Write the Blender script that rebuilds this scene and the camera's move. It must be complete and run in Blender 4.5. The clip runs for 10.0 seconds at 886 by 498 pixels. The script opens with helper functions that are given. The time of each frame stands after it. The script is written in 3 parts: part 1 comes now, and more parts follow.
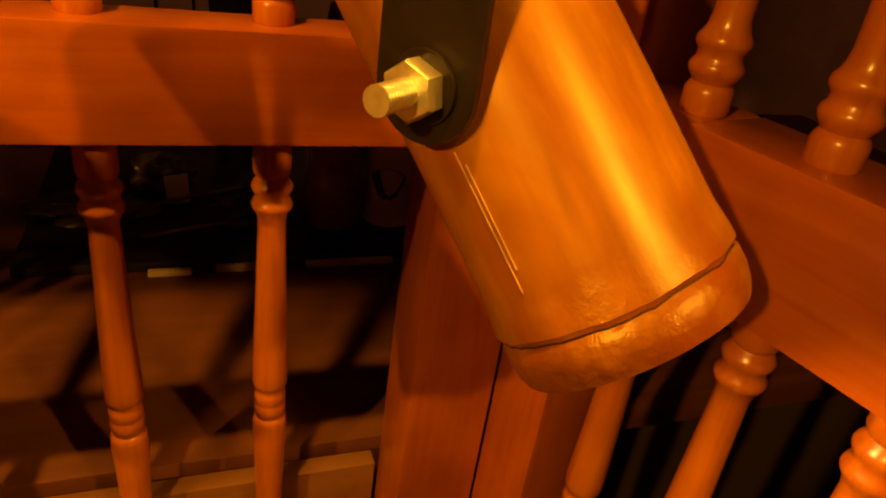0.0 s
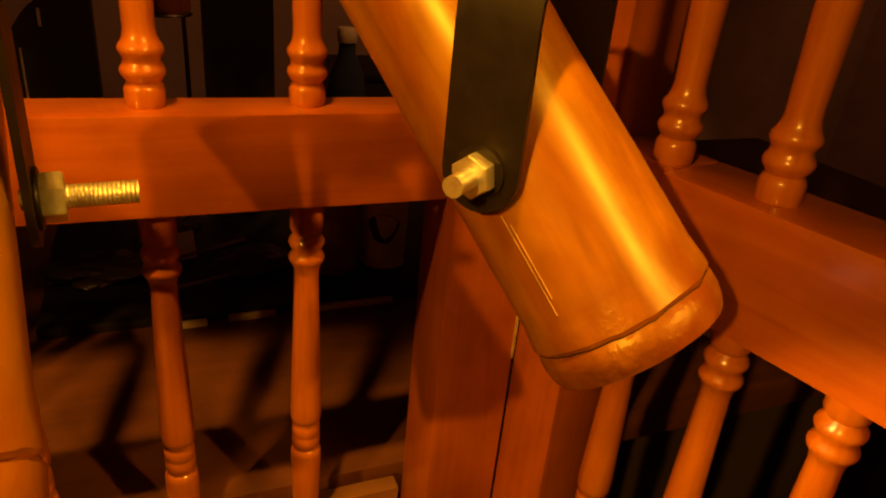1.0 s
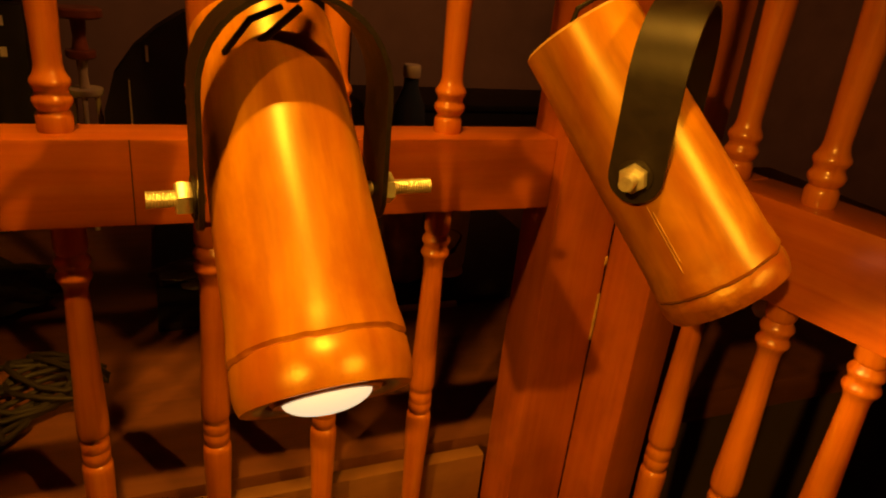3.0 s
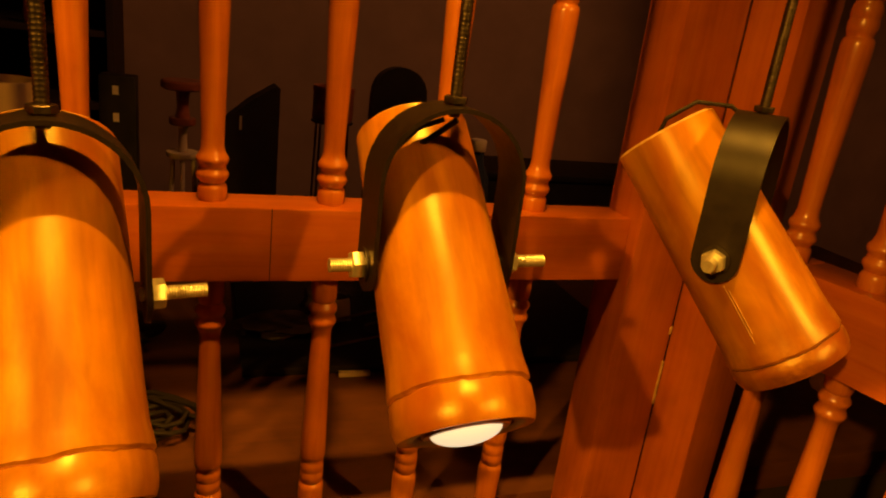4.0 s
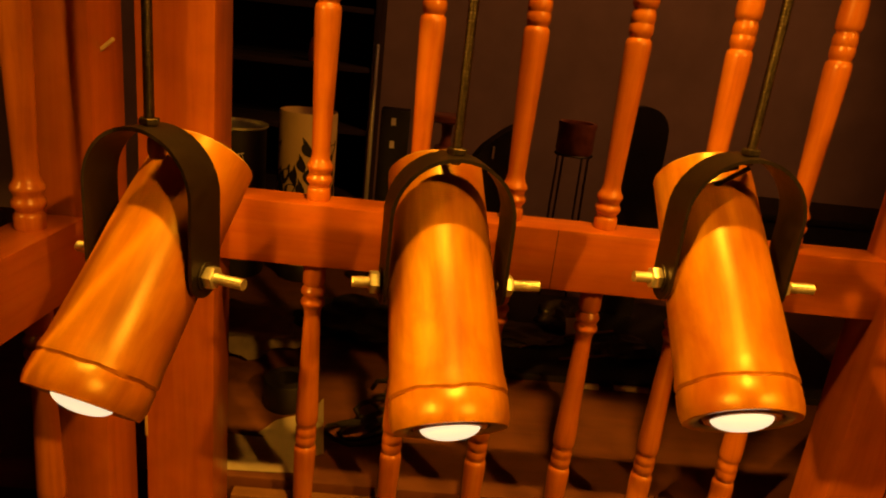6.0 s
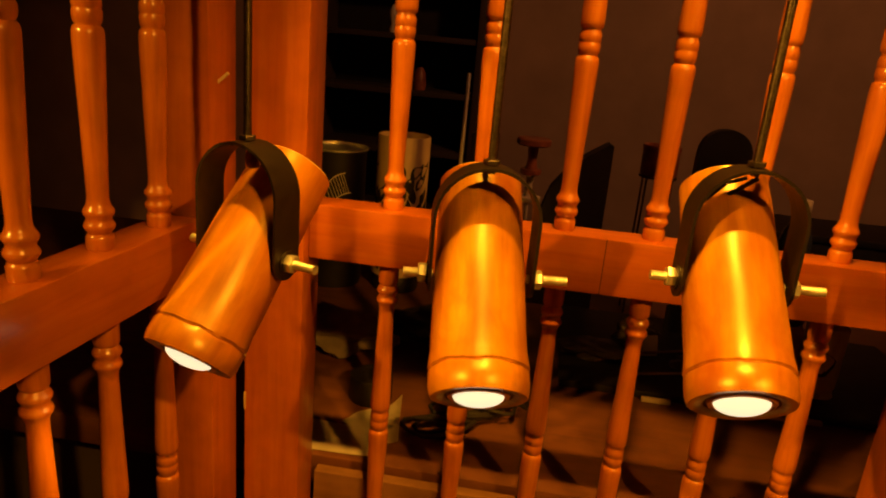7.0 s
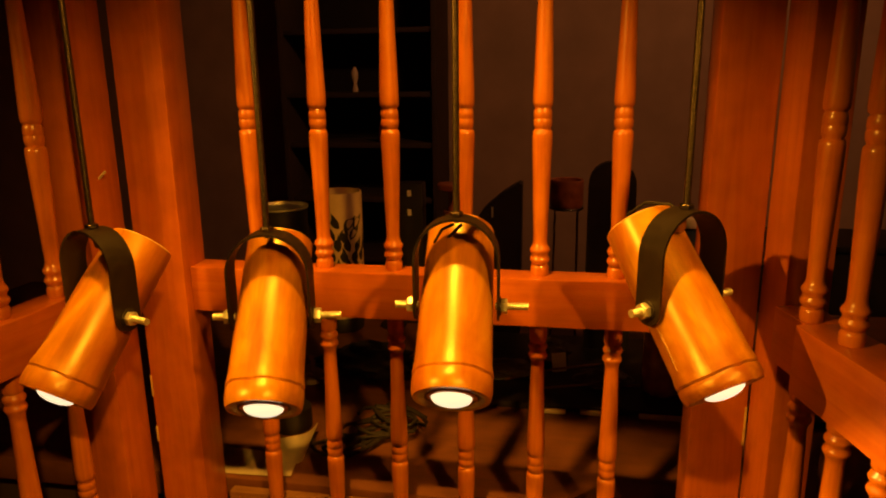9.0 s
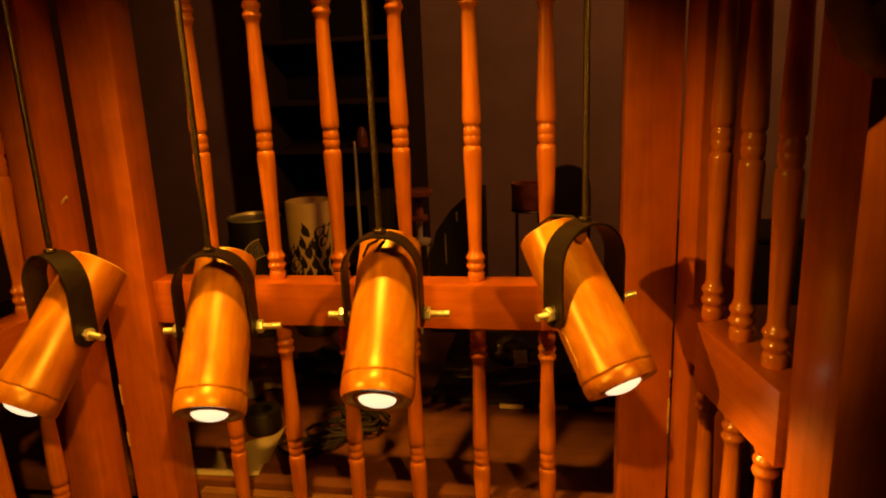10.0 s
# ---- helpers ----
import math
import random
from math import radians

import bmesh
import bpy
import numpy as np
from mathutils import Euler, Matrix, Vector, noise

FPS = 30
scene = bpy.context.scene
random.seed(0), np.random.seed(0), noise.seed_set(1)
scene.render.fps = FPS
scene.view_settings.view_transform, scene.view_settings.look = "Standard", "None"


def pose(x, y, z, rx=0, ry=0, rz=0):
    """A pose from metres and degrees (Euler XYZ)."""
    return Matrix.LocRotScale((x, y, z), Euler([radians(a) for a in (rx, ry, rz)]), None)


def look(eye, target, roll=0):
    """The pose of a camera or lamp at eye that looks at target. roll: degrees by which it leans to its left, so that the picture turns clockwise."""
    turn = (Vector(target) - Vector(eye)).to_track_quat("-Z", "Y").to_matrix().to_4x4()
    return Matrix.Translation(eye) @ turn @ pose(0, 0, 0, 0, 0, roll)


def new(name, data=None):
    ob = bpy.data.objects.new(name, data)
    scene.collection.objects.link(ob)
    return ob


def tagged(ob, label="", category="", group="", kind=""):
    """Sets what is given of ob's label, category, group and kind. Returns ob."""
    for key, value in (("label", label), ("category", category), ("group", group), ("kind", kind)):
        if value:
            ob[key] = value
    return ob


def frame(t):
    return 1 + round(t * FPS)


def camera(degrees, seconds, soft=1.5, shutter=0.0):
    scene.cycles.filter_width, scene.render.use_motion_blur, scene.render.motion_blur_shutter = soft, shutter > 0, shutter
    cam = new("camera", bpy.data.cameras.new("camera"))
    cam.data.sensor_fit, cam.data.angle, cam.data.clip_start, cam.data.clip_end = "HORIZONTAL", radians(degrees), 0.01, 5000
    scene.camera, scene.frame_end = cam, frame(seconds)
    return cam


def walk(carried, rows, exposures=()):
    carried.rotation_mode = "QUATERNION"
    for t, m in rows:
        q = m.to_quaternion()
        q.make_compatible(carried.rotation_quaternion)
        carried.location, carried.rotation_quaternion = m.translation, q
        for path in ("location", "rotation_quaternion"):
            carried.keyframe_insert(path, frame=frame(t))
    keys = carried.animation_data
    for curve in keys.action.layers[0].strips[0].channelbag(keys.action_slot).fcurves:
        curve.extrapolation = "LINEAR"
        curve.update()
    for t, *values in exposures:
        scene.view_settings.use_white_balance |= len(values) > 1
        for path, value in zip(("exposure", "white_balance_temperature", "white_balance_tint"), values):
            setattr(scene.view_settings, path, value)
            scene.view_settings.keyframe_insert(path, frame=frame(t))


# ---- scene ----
cam = camera(65.7, 10.0, soft=2.0)
PATH = [
    (0, (-0.041, -0.163, 1.366), (0.631, 1.463, 0.414), 8.4),
    (0.5, (-0.059, -0.179, 1.381), (0.647, 1.465, 0.489), 6.4),
    (1, (-0.085, -0.202, 1.393), (0.662, 1.446, 0.541), 5.6),
    (1.5, (-0.11, -0.22, 1.4), (0.63, 1.436, 0.559), 4.8),
    (2, (-0.143, -0.242, 1.407), (0.583, 1.427, 0.579), 4.3),
    (3.5, (-0.237, -0.297, 1.42), (0.493, 1.424, 0.709), 7.1),
    (4, (-0.269, -0.319, 1.434), (0.388, 1.464, 0.81), 7.2),
    (4.5, (-0.289, -0.335, 1.442), (0.294, 1.479, 0.835), 6.7),
    (5, (-0.315, -0.354, 1.447), (0.16, 1.492, 0.842), 7.1),
    (5.5, (-0.341, -0.377, 1.445), (-0.037, 1.504, 0.838), 8.0),
    (6, (-0.353, -0.408, 1.451), (-0.257, 1.492, 0.836), 6.5),
    (7.5, (-0.246, -0.516, 1.465), (-0.564, 1.389, 0.947), 4.2),
    (8, (-0.177, -0.54, 1.478), (-0.534, 1.374, 1.021), 1.7),
    (8.5, (-0.114, -0.558, 1.493), (-0.489, 1.357, 1.052), -0.6),
    (9, (-0.063, -0.586, 1.512), (-0.404, 1.327, 1.038), -0.7),
    (9.5, (-0.019, -0.606, 1.528), (-0.374, 1.297, 1.024), -2.1),
    (10, (0.016, -0.625, 1.539), (-0.32, 1.286, 1.056), -2.4),
]
walk(cam, [(t, look(eye, target, roll)) for t, eye, target, roll in PATH], [(0, -0.42), (2.5, -0.45), (4.5, -0.38), (6, -0.16), (7.5, 0.0), (10, -0.02)])

# ---- light ----
LAMP = (1.0, 0.405, 0.030)
world = bpy.data.worlds.new("room_dark")
scene.world = world
world.use_nodes = True
world.node_tree.nodes["Background"].inputs[0].default_value = (1.0, 0.42, 0.13, 1)
world.node_tree.nodes["Background"].inputs[1].default_value = 0.060


def lamp(name, kind, where, target, power, size, colour=LAMP, cone=None):
    data = bpy.data.lights.new(name, kind)
    data.energy, data.color = power, colour
    if kind == "AREA":
        data.shape, data.size = "DISK", size
    else:
        data.shadow_soft_size = size
    if cone:
        data.spot_size, data.spot_blend = radians(cone), 0.6
    ob = new(name, data)
    ob.matrix_world = look(where, target)
    return ob


lamp("ceiling_spot", "SPOT", (-0.27, -0.24, 2.62), (-0.24, 0.03, 1.20), 128.0, 0.028, LAMP, 35)
lamp("front_spot", "SPOT", (0.75, -1.50, 2.45), (-0.29, 0.08, 1.28), 120.0, 0.028, LAMP, 24.5)
lamp("side_spot", "SPOT", (-1.75, -1.40, 2.35), (-0.01, 0.205, 1.17), 205.0, 0.028, LAMP, 20.3)
# Unseen lamp, assumed so the back wall and counter things get light.
lamp("room_fill_spot", "SPOT", (0.60, 0.25, 2.50), (0.00, 1.85, 1.50), 30.0, 0.06, (1.0, 0.37, 0.11), 84)
# Fill added for the east wall behind the side panel; no lamp known there.
lamp("room_fill_spot", "SPOT", (1.50, 0.20, 2.60), (2.95, 0.70, 1.30), 26.0, 0.06, (1.0, 0.37, 0.11), 95)


# ---- materials ----
def nodes_of(name):
    m = bpy.data.materials.new(name)
    m.use_nodes = True
    t = m.node_tree
    return m, t, t.nodes["Principled BSDF"]


def link(t, a, b):
    t.links.new(a, b)


def add(t, kind, **values):
    n = t.nodes.new(kind)
    for k, v in values.items():
        n.inputs[k].default_value = v
    return n


def ramp(t, fac, stops):
    r = t.nodes.new("ShaderNodeValToRGB")
    while len(r.color_ramp.elements) < len(stops):
        r.color_ramp.elements.new(0.5)
    for e, (p, c) in zip(r.color_ramp.elements, stops):
        e.position, e.color = p, (*c, 1)
    link(t, fac, r.inputs[0])
    return r


def grain_material(name, dark, mid, light, stretch, scale, rough, bump, coat=0.0, stain=0.5, spread=0.25):
    """Varnished fibre: stretched grain, broad stains, fine relief."""
    m, t, p = nodes_of(name)
    co = t.nodes.new("ShaderNodeTexCoord")
    info = t.nodes.new("ShaderNodeObjectInfo")
    mp = add(t, "ShaderNodeMapping", Scale=stretch)
    shift = t.nodes.new("ShaderNodeVectorMath")
    shift.operation = "ADD"
    link(t, co.outputs["Object"], shift.inputs[0])
    link(t, info.outputs["Random"], shift.inputs[1])
    link(t, shift.outputs[0], mp.inputs["Vector"])
    fine = add(t, "ShaderNodeTexNoise", Scale=scale, Detail=6.0, Roughness=0.6, Distortion=0.4)
    link(t, mp.outputs[0], fine.inputs["Vector"])
    broad = add(t, "ShaderNodeTexNoise", Scale=scale * 0.12, Detail=3.0)
    link(t, mp.outputs[0], broad.inputs["Vector"])
    blot = add(t, "ShaderNodeTexNoise", Scale=28.0, Detail=4.0)
    link(t, shift.outputs[0], blot.inputs["Vector"])
    c1 = ramp(t, fine.outputs[0], [(0.32, dark), (0.5, mid), (0.7, light)])
    c2 = ramp(t, broad.outputs[0], [(0.3, dark), (0.65, light)])
    c3 = ramp(t, blot.outputs[0], [(0.35, tuple(v * 0.6 for v in mid)), (0.62, mid)])
    mix = t.nodes.new("ShaderNodeMixRGB")
    mix.inputs[0].default_value = spread
    link(t, c1.outputs[0], mix.inputs[1])
    link(t, c2.outputs[0], mix.inputs[2])
    mix2 = t.nodes.new("ShaderNodeMixRGB")
    mix2.inputs[0].default_value = stain
    link(t, mix.outputs[0], mix2.inputs[1])
    link(t, c3.outputs[0], mix2.inputs[2])
    link(t, mix2.outputs[0], p.inputs["Base Color"])
    r = t.nodes.new("ShaderNodeMapRange")
    r.inputs["To Min"].default_value, r.inputs["To Max"].default_value = rough * 0.75, rough * 1.3
    link(t, blot.outputs[0], r.inputs["Value"])
    link(t, r.outputs[0], p.inputs["Roughness"])
    p.inputs["Coat Weight"].default_value = coat
    p.inputs["Coat Roughness"].default_value = 0.20
    b = add(t, "ShaderNodeBump", Strength=bump, Distance=0.001)
    link(t, fine.outputs[0], b.inputs["Height"])
    link(t, b.outputs[0], p.inputs["Normal"])
    return m


def plain_material(name, colour, rough, metal=0.0, vary=0.25, scale=60.0, bump=0.1, coat=0.0):
    m, t, p = nodes_of(name)
    co = t.nodes.new("ShaderNodeTexCoord")
    n = add(t, "ShaderNodeTexNoise", Scale=scale, Detail=5.0)
    link(t, co.outputs["Object"], n.inputs["Vector"])
    c = ramp(t, n.outputs[0], [(0.3, tuple(v * (1 - vary) for v in colour)), (0.7, tuple(min(1, v * (1 + vary)) for v in colour))])
    link(t, c.outputs[0], p.inputs["Base Color"])
    p.inputs["Metallic"].default_value, p.inputs["Coat Weight"].default_value = metal, coat
    r = t.nodes.new("ShaderNodeMapRange")
    r.inputs["To Min"].default_value, r.inputs["To Max"].default_value = rough * 0.8, min(1, rough * 1.25)
    link(t, n.outputs[0], r.inputs["Value"])
    link(t, r.outputs[0], p.inputs["Roughness"])
    b = add(t, "ShaderNodeBump", Strength=bump, Distance=0.001)
    link(t, n.outputs[0], b.inputs["Height"])
    link(t, b.outputs[0], p.inputs["Normal"])
    return m


WOOD_V = grain_material("varnished_pine_upright", (0.39, 0.078, 0.0010), (0.53, 0.130, 0.002), (0.61, 0.185, 0.004), (9, 9, 0.6), 14.0, 0.38, 0.14, 0.55, 0.45)
WOOD_H = grain_material("varnished_pine_level", (0.39, 0.078, 0.0010), (0.53, 0.130, 0.002), (0.61, 0.185, 0.004), (0.6, 9, 9), 14.0, 0.38, 0.14, 0.55, 0.45)


# Same pine, with the yellow light on the balusters put into its colour.
WOOD_TURNED_LIT = grain_material("varnished_turned_pine_lit", (0.36, 0.075, 0.0010), (0.58, 0.165, 0.002), (0.70, 0.26, 0.004), (9, 9, 0.6), 14.0, 0.34, 0.12, 0.7, 0.4)


def bamboo_material(name, scorch):
    """Golden bamboo; scorch: how far the foot is burnt."""
    m = grain_material(name, (0.40, 0.078, 0.0004), (0.76, 0.275, 0.0006), (0.90, 0.52, 0.001), (7, 7, 0.3), 9.0, 0.36, 0.04, 0.4, 0.42, 0.72)
    t = m.node_tree
    p = t.nodes["Principled BSDF"]
    p.inputs["Coat Roughness"].default_value, p.inputs["Coat IOR"].default_value = 0.30, 1.6
    p.inputs["IOR"].default_value, p.inputs["Specular Tint"].default_value = 1.85, (1.0, 0.95, 0.2, 1)
    old = p.inputs["Base Color"].links[0].from_socket
    normal = p.inputs["Normal"].links[0].from_socket
    co = t.nodes.new("ShaderNodeTexCoord")
    info = t.nodes.new("ShaderNodeObjectInfo")
    split = t.nodes.new("ShaderNodeSeparateXYZ")
    link(t, co.outputs["Object"], split.inputs[0])
    foot = t.nodes.new("ShaderNodeMapRange")
    foot.inputs["From Min"].default_value, foot.inputs["From Max"].default_value = -0.045, -0.080
    foot.inputs["To Max"].default_value = scorch
    link(t, split.outputs["Z"], foot.inputs["Value"])
    shift = t.nodes.new("ShaderNodeVectorMath")
    shift.operation = "ADD"
    link(t, co.outputs["Object"], shift.inputs[0])
    link(t, info.outputs["Random"], shift.inputs[1])
    patch = add(t, "ShaderNodeTexNoise", Scale=75.0, Detail=6.0, Roughness=0.65)
    link(t, shift.outputs[0], patch.inputs["Vector"])
    spots = ramp(t, patch.outputs[0], [(0.36, (0, 0, 0)), (0.58, (1, 1, 1))])
    both = t.nodes.new("ShaderNodeMath")
    both.operation = "MULTIPLY"
    link(t, foot.outputs[0], both.inputs[0])
    link(t, spots.outputs[0], both.inputs[1])
    mix = t.nodes.new("ShaderNodeMixRGB")
    mix.inputs[2].default_value = (0.15, 0.032, 0.003, 1)
    link(t, both.outputs[0], mix.inputs[0])
    link(t, old, mix.inputs[1])
    long = add(t, "ShaderNodeTexNoise", Scale=42.0, Detail=4.0, Roughness=0.6)
    mp = add(t, "ShaderNodeMapping", Scale=(1.0, 1.0, 0.16))
    link(t, shift.outputs[0], mp.inputs["Vector"])
    link(t, mp.outputs[0], long.inputs["Vector"])
    streak = ramp(t, long.outputs[0], [(0.44, (0, 0, 0)), (0.66, (0.8, 0.8, 0.8))])
    mix2 = t.nodes.new("ShaderNodeMixRGB")
    mix2.inputs[2].default_value = (0.26, 0.065, 0.004, 1)
    link(t, streak.outputs[0], mix2.inputs[0])
    link(t, mix.outputs[0], mix2.inputs[1])
    cloud = add(t, "ShaderNodeTexNoise", Scale=24.0, Detail=5.0, Roughness=0.62, Distortion=0.6)
    mp2 = add(t, "ShaderNodeMapping", Scale=(1.0, 1.0, 0.45))
    link(t, shift.outputs[0], mp2.inputs["Vector"])
    link(t, mp2.outputs[0], cloud.inputs["Vector"])
    smoke = ramp(t, cloud.outputs[0], [(0.42, (0, 0, 0)), (0.68, (0.8, 0.8, 0.8))])
    mix3 = t.nodes.new("ShaderNodeMixRGB")
    mix3.inputs[2].default_value = (0.36, 0.075, 0.002, 1)
    link(t, smoke.outputs[0], mix3.inputs[0])
    link(t, mix2.outputs[0], mix3.inputs[1])
    link(t, mix3.outputs[0], p.inputs["Base Color"])
    rough = t.nodes.new("ShaderNodeMath")
    rough.operation = "MULTIPLY"
    link(t, foot.outputs[0], rough.inputs[0])
    link(t, patch.outputs[0], rough.inputs[1])
    b = add(t, "ShaderNodeBump", Strength=0.8, Distance=0.0018)
    link(t, rough.outputs[0], b.inputs["Height"])
    link(t, normal, b.inputs["Normal"])
    link(t, b.outputs[0], p.inputs["Normal"])
    link(t, b.outputs[0], p.inputs["Coat Normal"])
    return m


BAMBOO, BAMBOO_BURNT = bamboo_material("varnished_bamboo", 0.25), bamboo_material("scorched_bamboo", 0.9)
SHADE = plain_material("warm_cream_shade", (0.62, 0.42, 0.21), 0.6, 0.0, 0.1, 20.0, 0.15)
RAW = plain_material("raw_bamboo_edge", (0.62, 0.40, 0.14), 0.6, 0.0, 0.25, 120.0, 0.3)
KNOB = plain_material("brown_wooden_knob", (0.30, 0.10, 0.02), 0.35, 0.0, 0.3, 80.0, 0.1, 0.5)
HONEY = plain_material("honey_crease", (0.33, 0.10, 0.006), 0.45, 0.0, 0.4, 90.0, 0.2, 0.5)
CREASE = plain_material("dark_crease", (0.06, 0.02, 0.006), 0.6)
STEEL = plain_material("black_painted_steel", (0.013, 0.0075, 0.005), 0.46, 0.0, 0.3, 140.0, 0.15)
ZINC = plain_material("brassy_zinc", (0.95, 0.90, 0.72), 0.36, 0.8, 0.15, 300.0, 0.2)
RODM = plain_material("dull_threaded_steel", (0.11, 0.09, 0.07), 0.42, 1.0, 0.3, 300.0, 0.3)
COUNTER = grain_material("worn_brown_board", (0.090, 0.028, 0.007), (0.160, 0.054, 0.014), (0.230, 0.084, 0.024), (0.8, 6, 6), 9.0, 0.5, 0.15, 0.1, 0.6)
PLANK = grain_material("pale_board", (0.16, 0.07, 0.02), (0.25, 0.115, 0.035), (0.34, 0.17, 0.055), (0.8, 6, 6), 9.0, 0.5, 0.15, 0.1, 0.5)
PLASTER = plain_material("dim_plaster", (0.42, 0.275, 0.20), 0.8, 0.0, 0.12, 7.0, 0.2)
BLACK = plain_material("black_lacquer", (0.013, 0.009, 0.007), 0.55, 0.0, 0.3, 40.0, 0.1)
DARKROOM = plain_material("dark_brown_wall", (0.05, 0.03, 0.018), 0.8, 0.0, 0.25, 5.0, 0.2)
PAPER = plain_material("cream_paper", (0.75, 0.66, 0.48), 0.7, 0.0, 0.08, 25.0, 0.2)
CERAMIC = plain_material("cream_ceramic", (0.72, 0.60, 0.42), 0.45, 0.0, 0.1, 30.0, 0.1)
REDWOOD = plain_material("reddish_bamboo_cup", (0.30, 0.085, 0.03), 0.4, 0.0, 0.4, 40.0, 0.2, 0.3)
CABLE = plain_material("black_cable", (0.012, 0.007, 0.005), 0.65)


def glow_material(name, colour, strength):
    m, t, p = nodes_of(name)
    p.inputs["Base Color"].default_value = (0.8, 0.75, 0.65, 1)
    p.inputs["Emission Color"].default_value = (*colour, 1)
    p.inputs["Emission Strength"].default_value = strength
    return m


LED = glow_material("led_lens", (1.0, 0.77, 0.46), 1.15)


# ---- shape helpers ----
def mesh_of(bm, material, smooth=True):
    me = bpy.data.meshes.new("mesh")
    bmesh.ops.recalc_face_normals(bm, faces=bm.faces)
    bm.to_mesh(me)
    bm.free()
    for mat in (material if isinstance(material, (list, tuple)) else [material]):
        me.materials.append(mat)
    if smooth:
        me.polygons.foreach_set("use_smooth", [True] * len(me.polygons))
        me.set_sharp_from_angle(angle=radians(38))
    return me


def part(name, bm, material, parent, label="", m=None):
    """One mesh object under a thing or part; bm is a bmesh or a ready mesh."""
    me = bm if isinstance(bm, bpy.types.Mesh) else mesh_of(bm, material)
    ob = new(name, me)
    ob.parent = parent
    if m is not None:
        ob.matrix_basis = m
    return tagged(ob, label)


def thing(name, label, category, m=None, group="", kind=""):
    ob = new(name)
    ob.empty_display_size = 0.05
    if m is not None:
        ob.matrix_basis = m
    return tagged(ob, label, category, group, kind)


def solid(name, bm, material, label, category, m=None, group="", kind=""):
    ob = new(name, mesh_of(bm, material))
    if m is not None:
        ob.matrix_basis = m
    return tagged(ob, label, category, group, kind)


def box(x0, x1, y0, y1, z0, z1, bevel=0.002, bm=None):
    own = bmesh.new()
    bmesh.ops.create_cube(own, size=1, matrix=Matrix.LocRotScale(((x0 + x1) / 2, (y0 + y1) / 2, (z0 + z1) / 2), None, (x1 - x0, y1 - y0, z1 - z0)))
    if bevel:
        bmesh.ops.bevel(own, geom=own.edges[:], offset=bevel, segments=2, affect="EDGES", profile=0.6)
    if bm is None:
        return own
    me = bpy.data.meshes.new("tmp")
    own.to_mesh(me)
    own.free()
    bm.from_mesh(me)
    bpy.data.meshes.remove(me)
    return bm


def lathe(profile, seg=24, cap=True, wobble=0.0, bm=None):
    """Turned shape about z from (radius, height) pairs."""
    bm = bm or bmesh.new()
    rings = []
    for r, z in profile:
        rings.append([bm.verts.new((r * (1 + wobble * noise.noise((math.cos(a) * 1.5, math.sin(a) * 1.5, z * 25))) * math.cos(a),
                                    r * (1 + wobble * noise.noise((math.cos(a) * 1.5, math.sin(a) * 1.5, z * 25))) * math.sin(a), z))
                      for a in (2 * math.pi * i / seg for i in range(seg))])
    for a, b in zip(rings, rings[1:]):
        for i in range(seg):
            bm.faces.new((a[i], a[(i + 1) % seg], b[(i + 1) % seg], b[i]))
    if cap:
        bm.faces.new(rings[0][::-1])
        bm.faces.new(rings[-1])
    return bm


def tube(points, r, seg=10, bm=None):
    """A round bar swept along points."""
    bm = bm or bmesh.new()
    pts = [Vector(p) for p in points]
    rings = []
    up = Vector((0.13, 0.31, 0.94))
    for i, p in enumerate(pts):
        d = (pts[min(i + 1, len(pts) - 1)] - pts[max(i - 1, 0)]).normalized()
        u = d.cross(up).normalized()
        v = d.cross(u)
        rings.append([bm.verts.new(p + r * (math.cos(a) * u + math.sin(a) * v)) for a in (2 * math.pi * k / seg for k in range(seg))])
    for a, b in zip(rings, rings[1:]):
        for i in range(seg):
            bm.faces.new((a[i], a[(i + 1) % seg], b[(i + 1) % seg], b[i]))
    bm.faces.new(rings[0][::-1])
    bm.faces.new(rings[-1])
    return bm


def torn_scrap():
    """A small torn strip, bent a little along its height."""
    bm = bmesh.new()
    rows = [(0.003, -0.018), (0.006, -0.010), (0.005, 0.0), (0.0065, 0.009), (0.004, 0.018), (0.0015, 0.024)]
    front = [[bm.verts.new((s * w, 18 * z * z, z)) for s in (-1, 1)] for w, z in rows]
    for a, b in zip(front, front[1:]):
        bm.faces.new((a[0], a[1], b[1], b[0]))
    bmesh.ops.solidify(bm, geom=bm.faces[:], thickness=0.0008)
    return bm


# ---- balustrade screen ----
def bead(z, r, h, base, n=5):
    return [(base + (r - base) * math.sin(math.pi * (i + 0.5) / n), z - h / 2 + h * (i + 0.5) / n) for i in range(n)]


def half_turning(length, block):
    """Profile from a rail to the middle ring, z from 0 to length, after a plain block."""
    k = block
    p = [(0.0100, 0.0), (0.0106, 0.002), (0.0106, k - 0.002), (0.0098, k), (0.0086, k + 0.0015)]
    p += bead(k + 0.0075, 0.0118, 0.0105, 0.0088) + bead(k + 0.0187, 0.0118, 0.0105, 0.0088)
    p += [(0.0087, k + 0.0255), (0.0081, k + 0.029)]
    p += [(0.0081 + 0.0031 * (i / 7) ** 1.1, k + 0.033 + (length - 0.026 - k - 0.033) * i / 7) for i in range(8)]
    p += [(0.0112, length - 0.0175), (0.0106, length - 0.0138), (0.0090, length - 0.0122), (0.0089, length - 0.0108), (0.0098, length - 0.0092), (0.0103, length - 0.0065), (0.0104, length - 0.0020), (0.0098, length - 0.0006)]
    return p


SECTION, SECTION_LOW = 0.362, 0.378


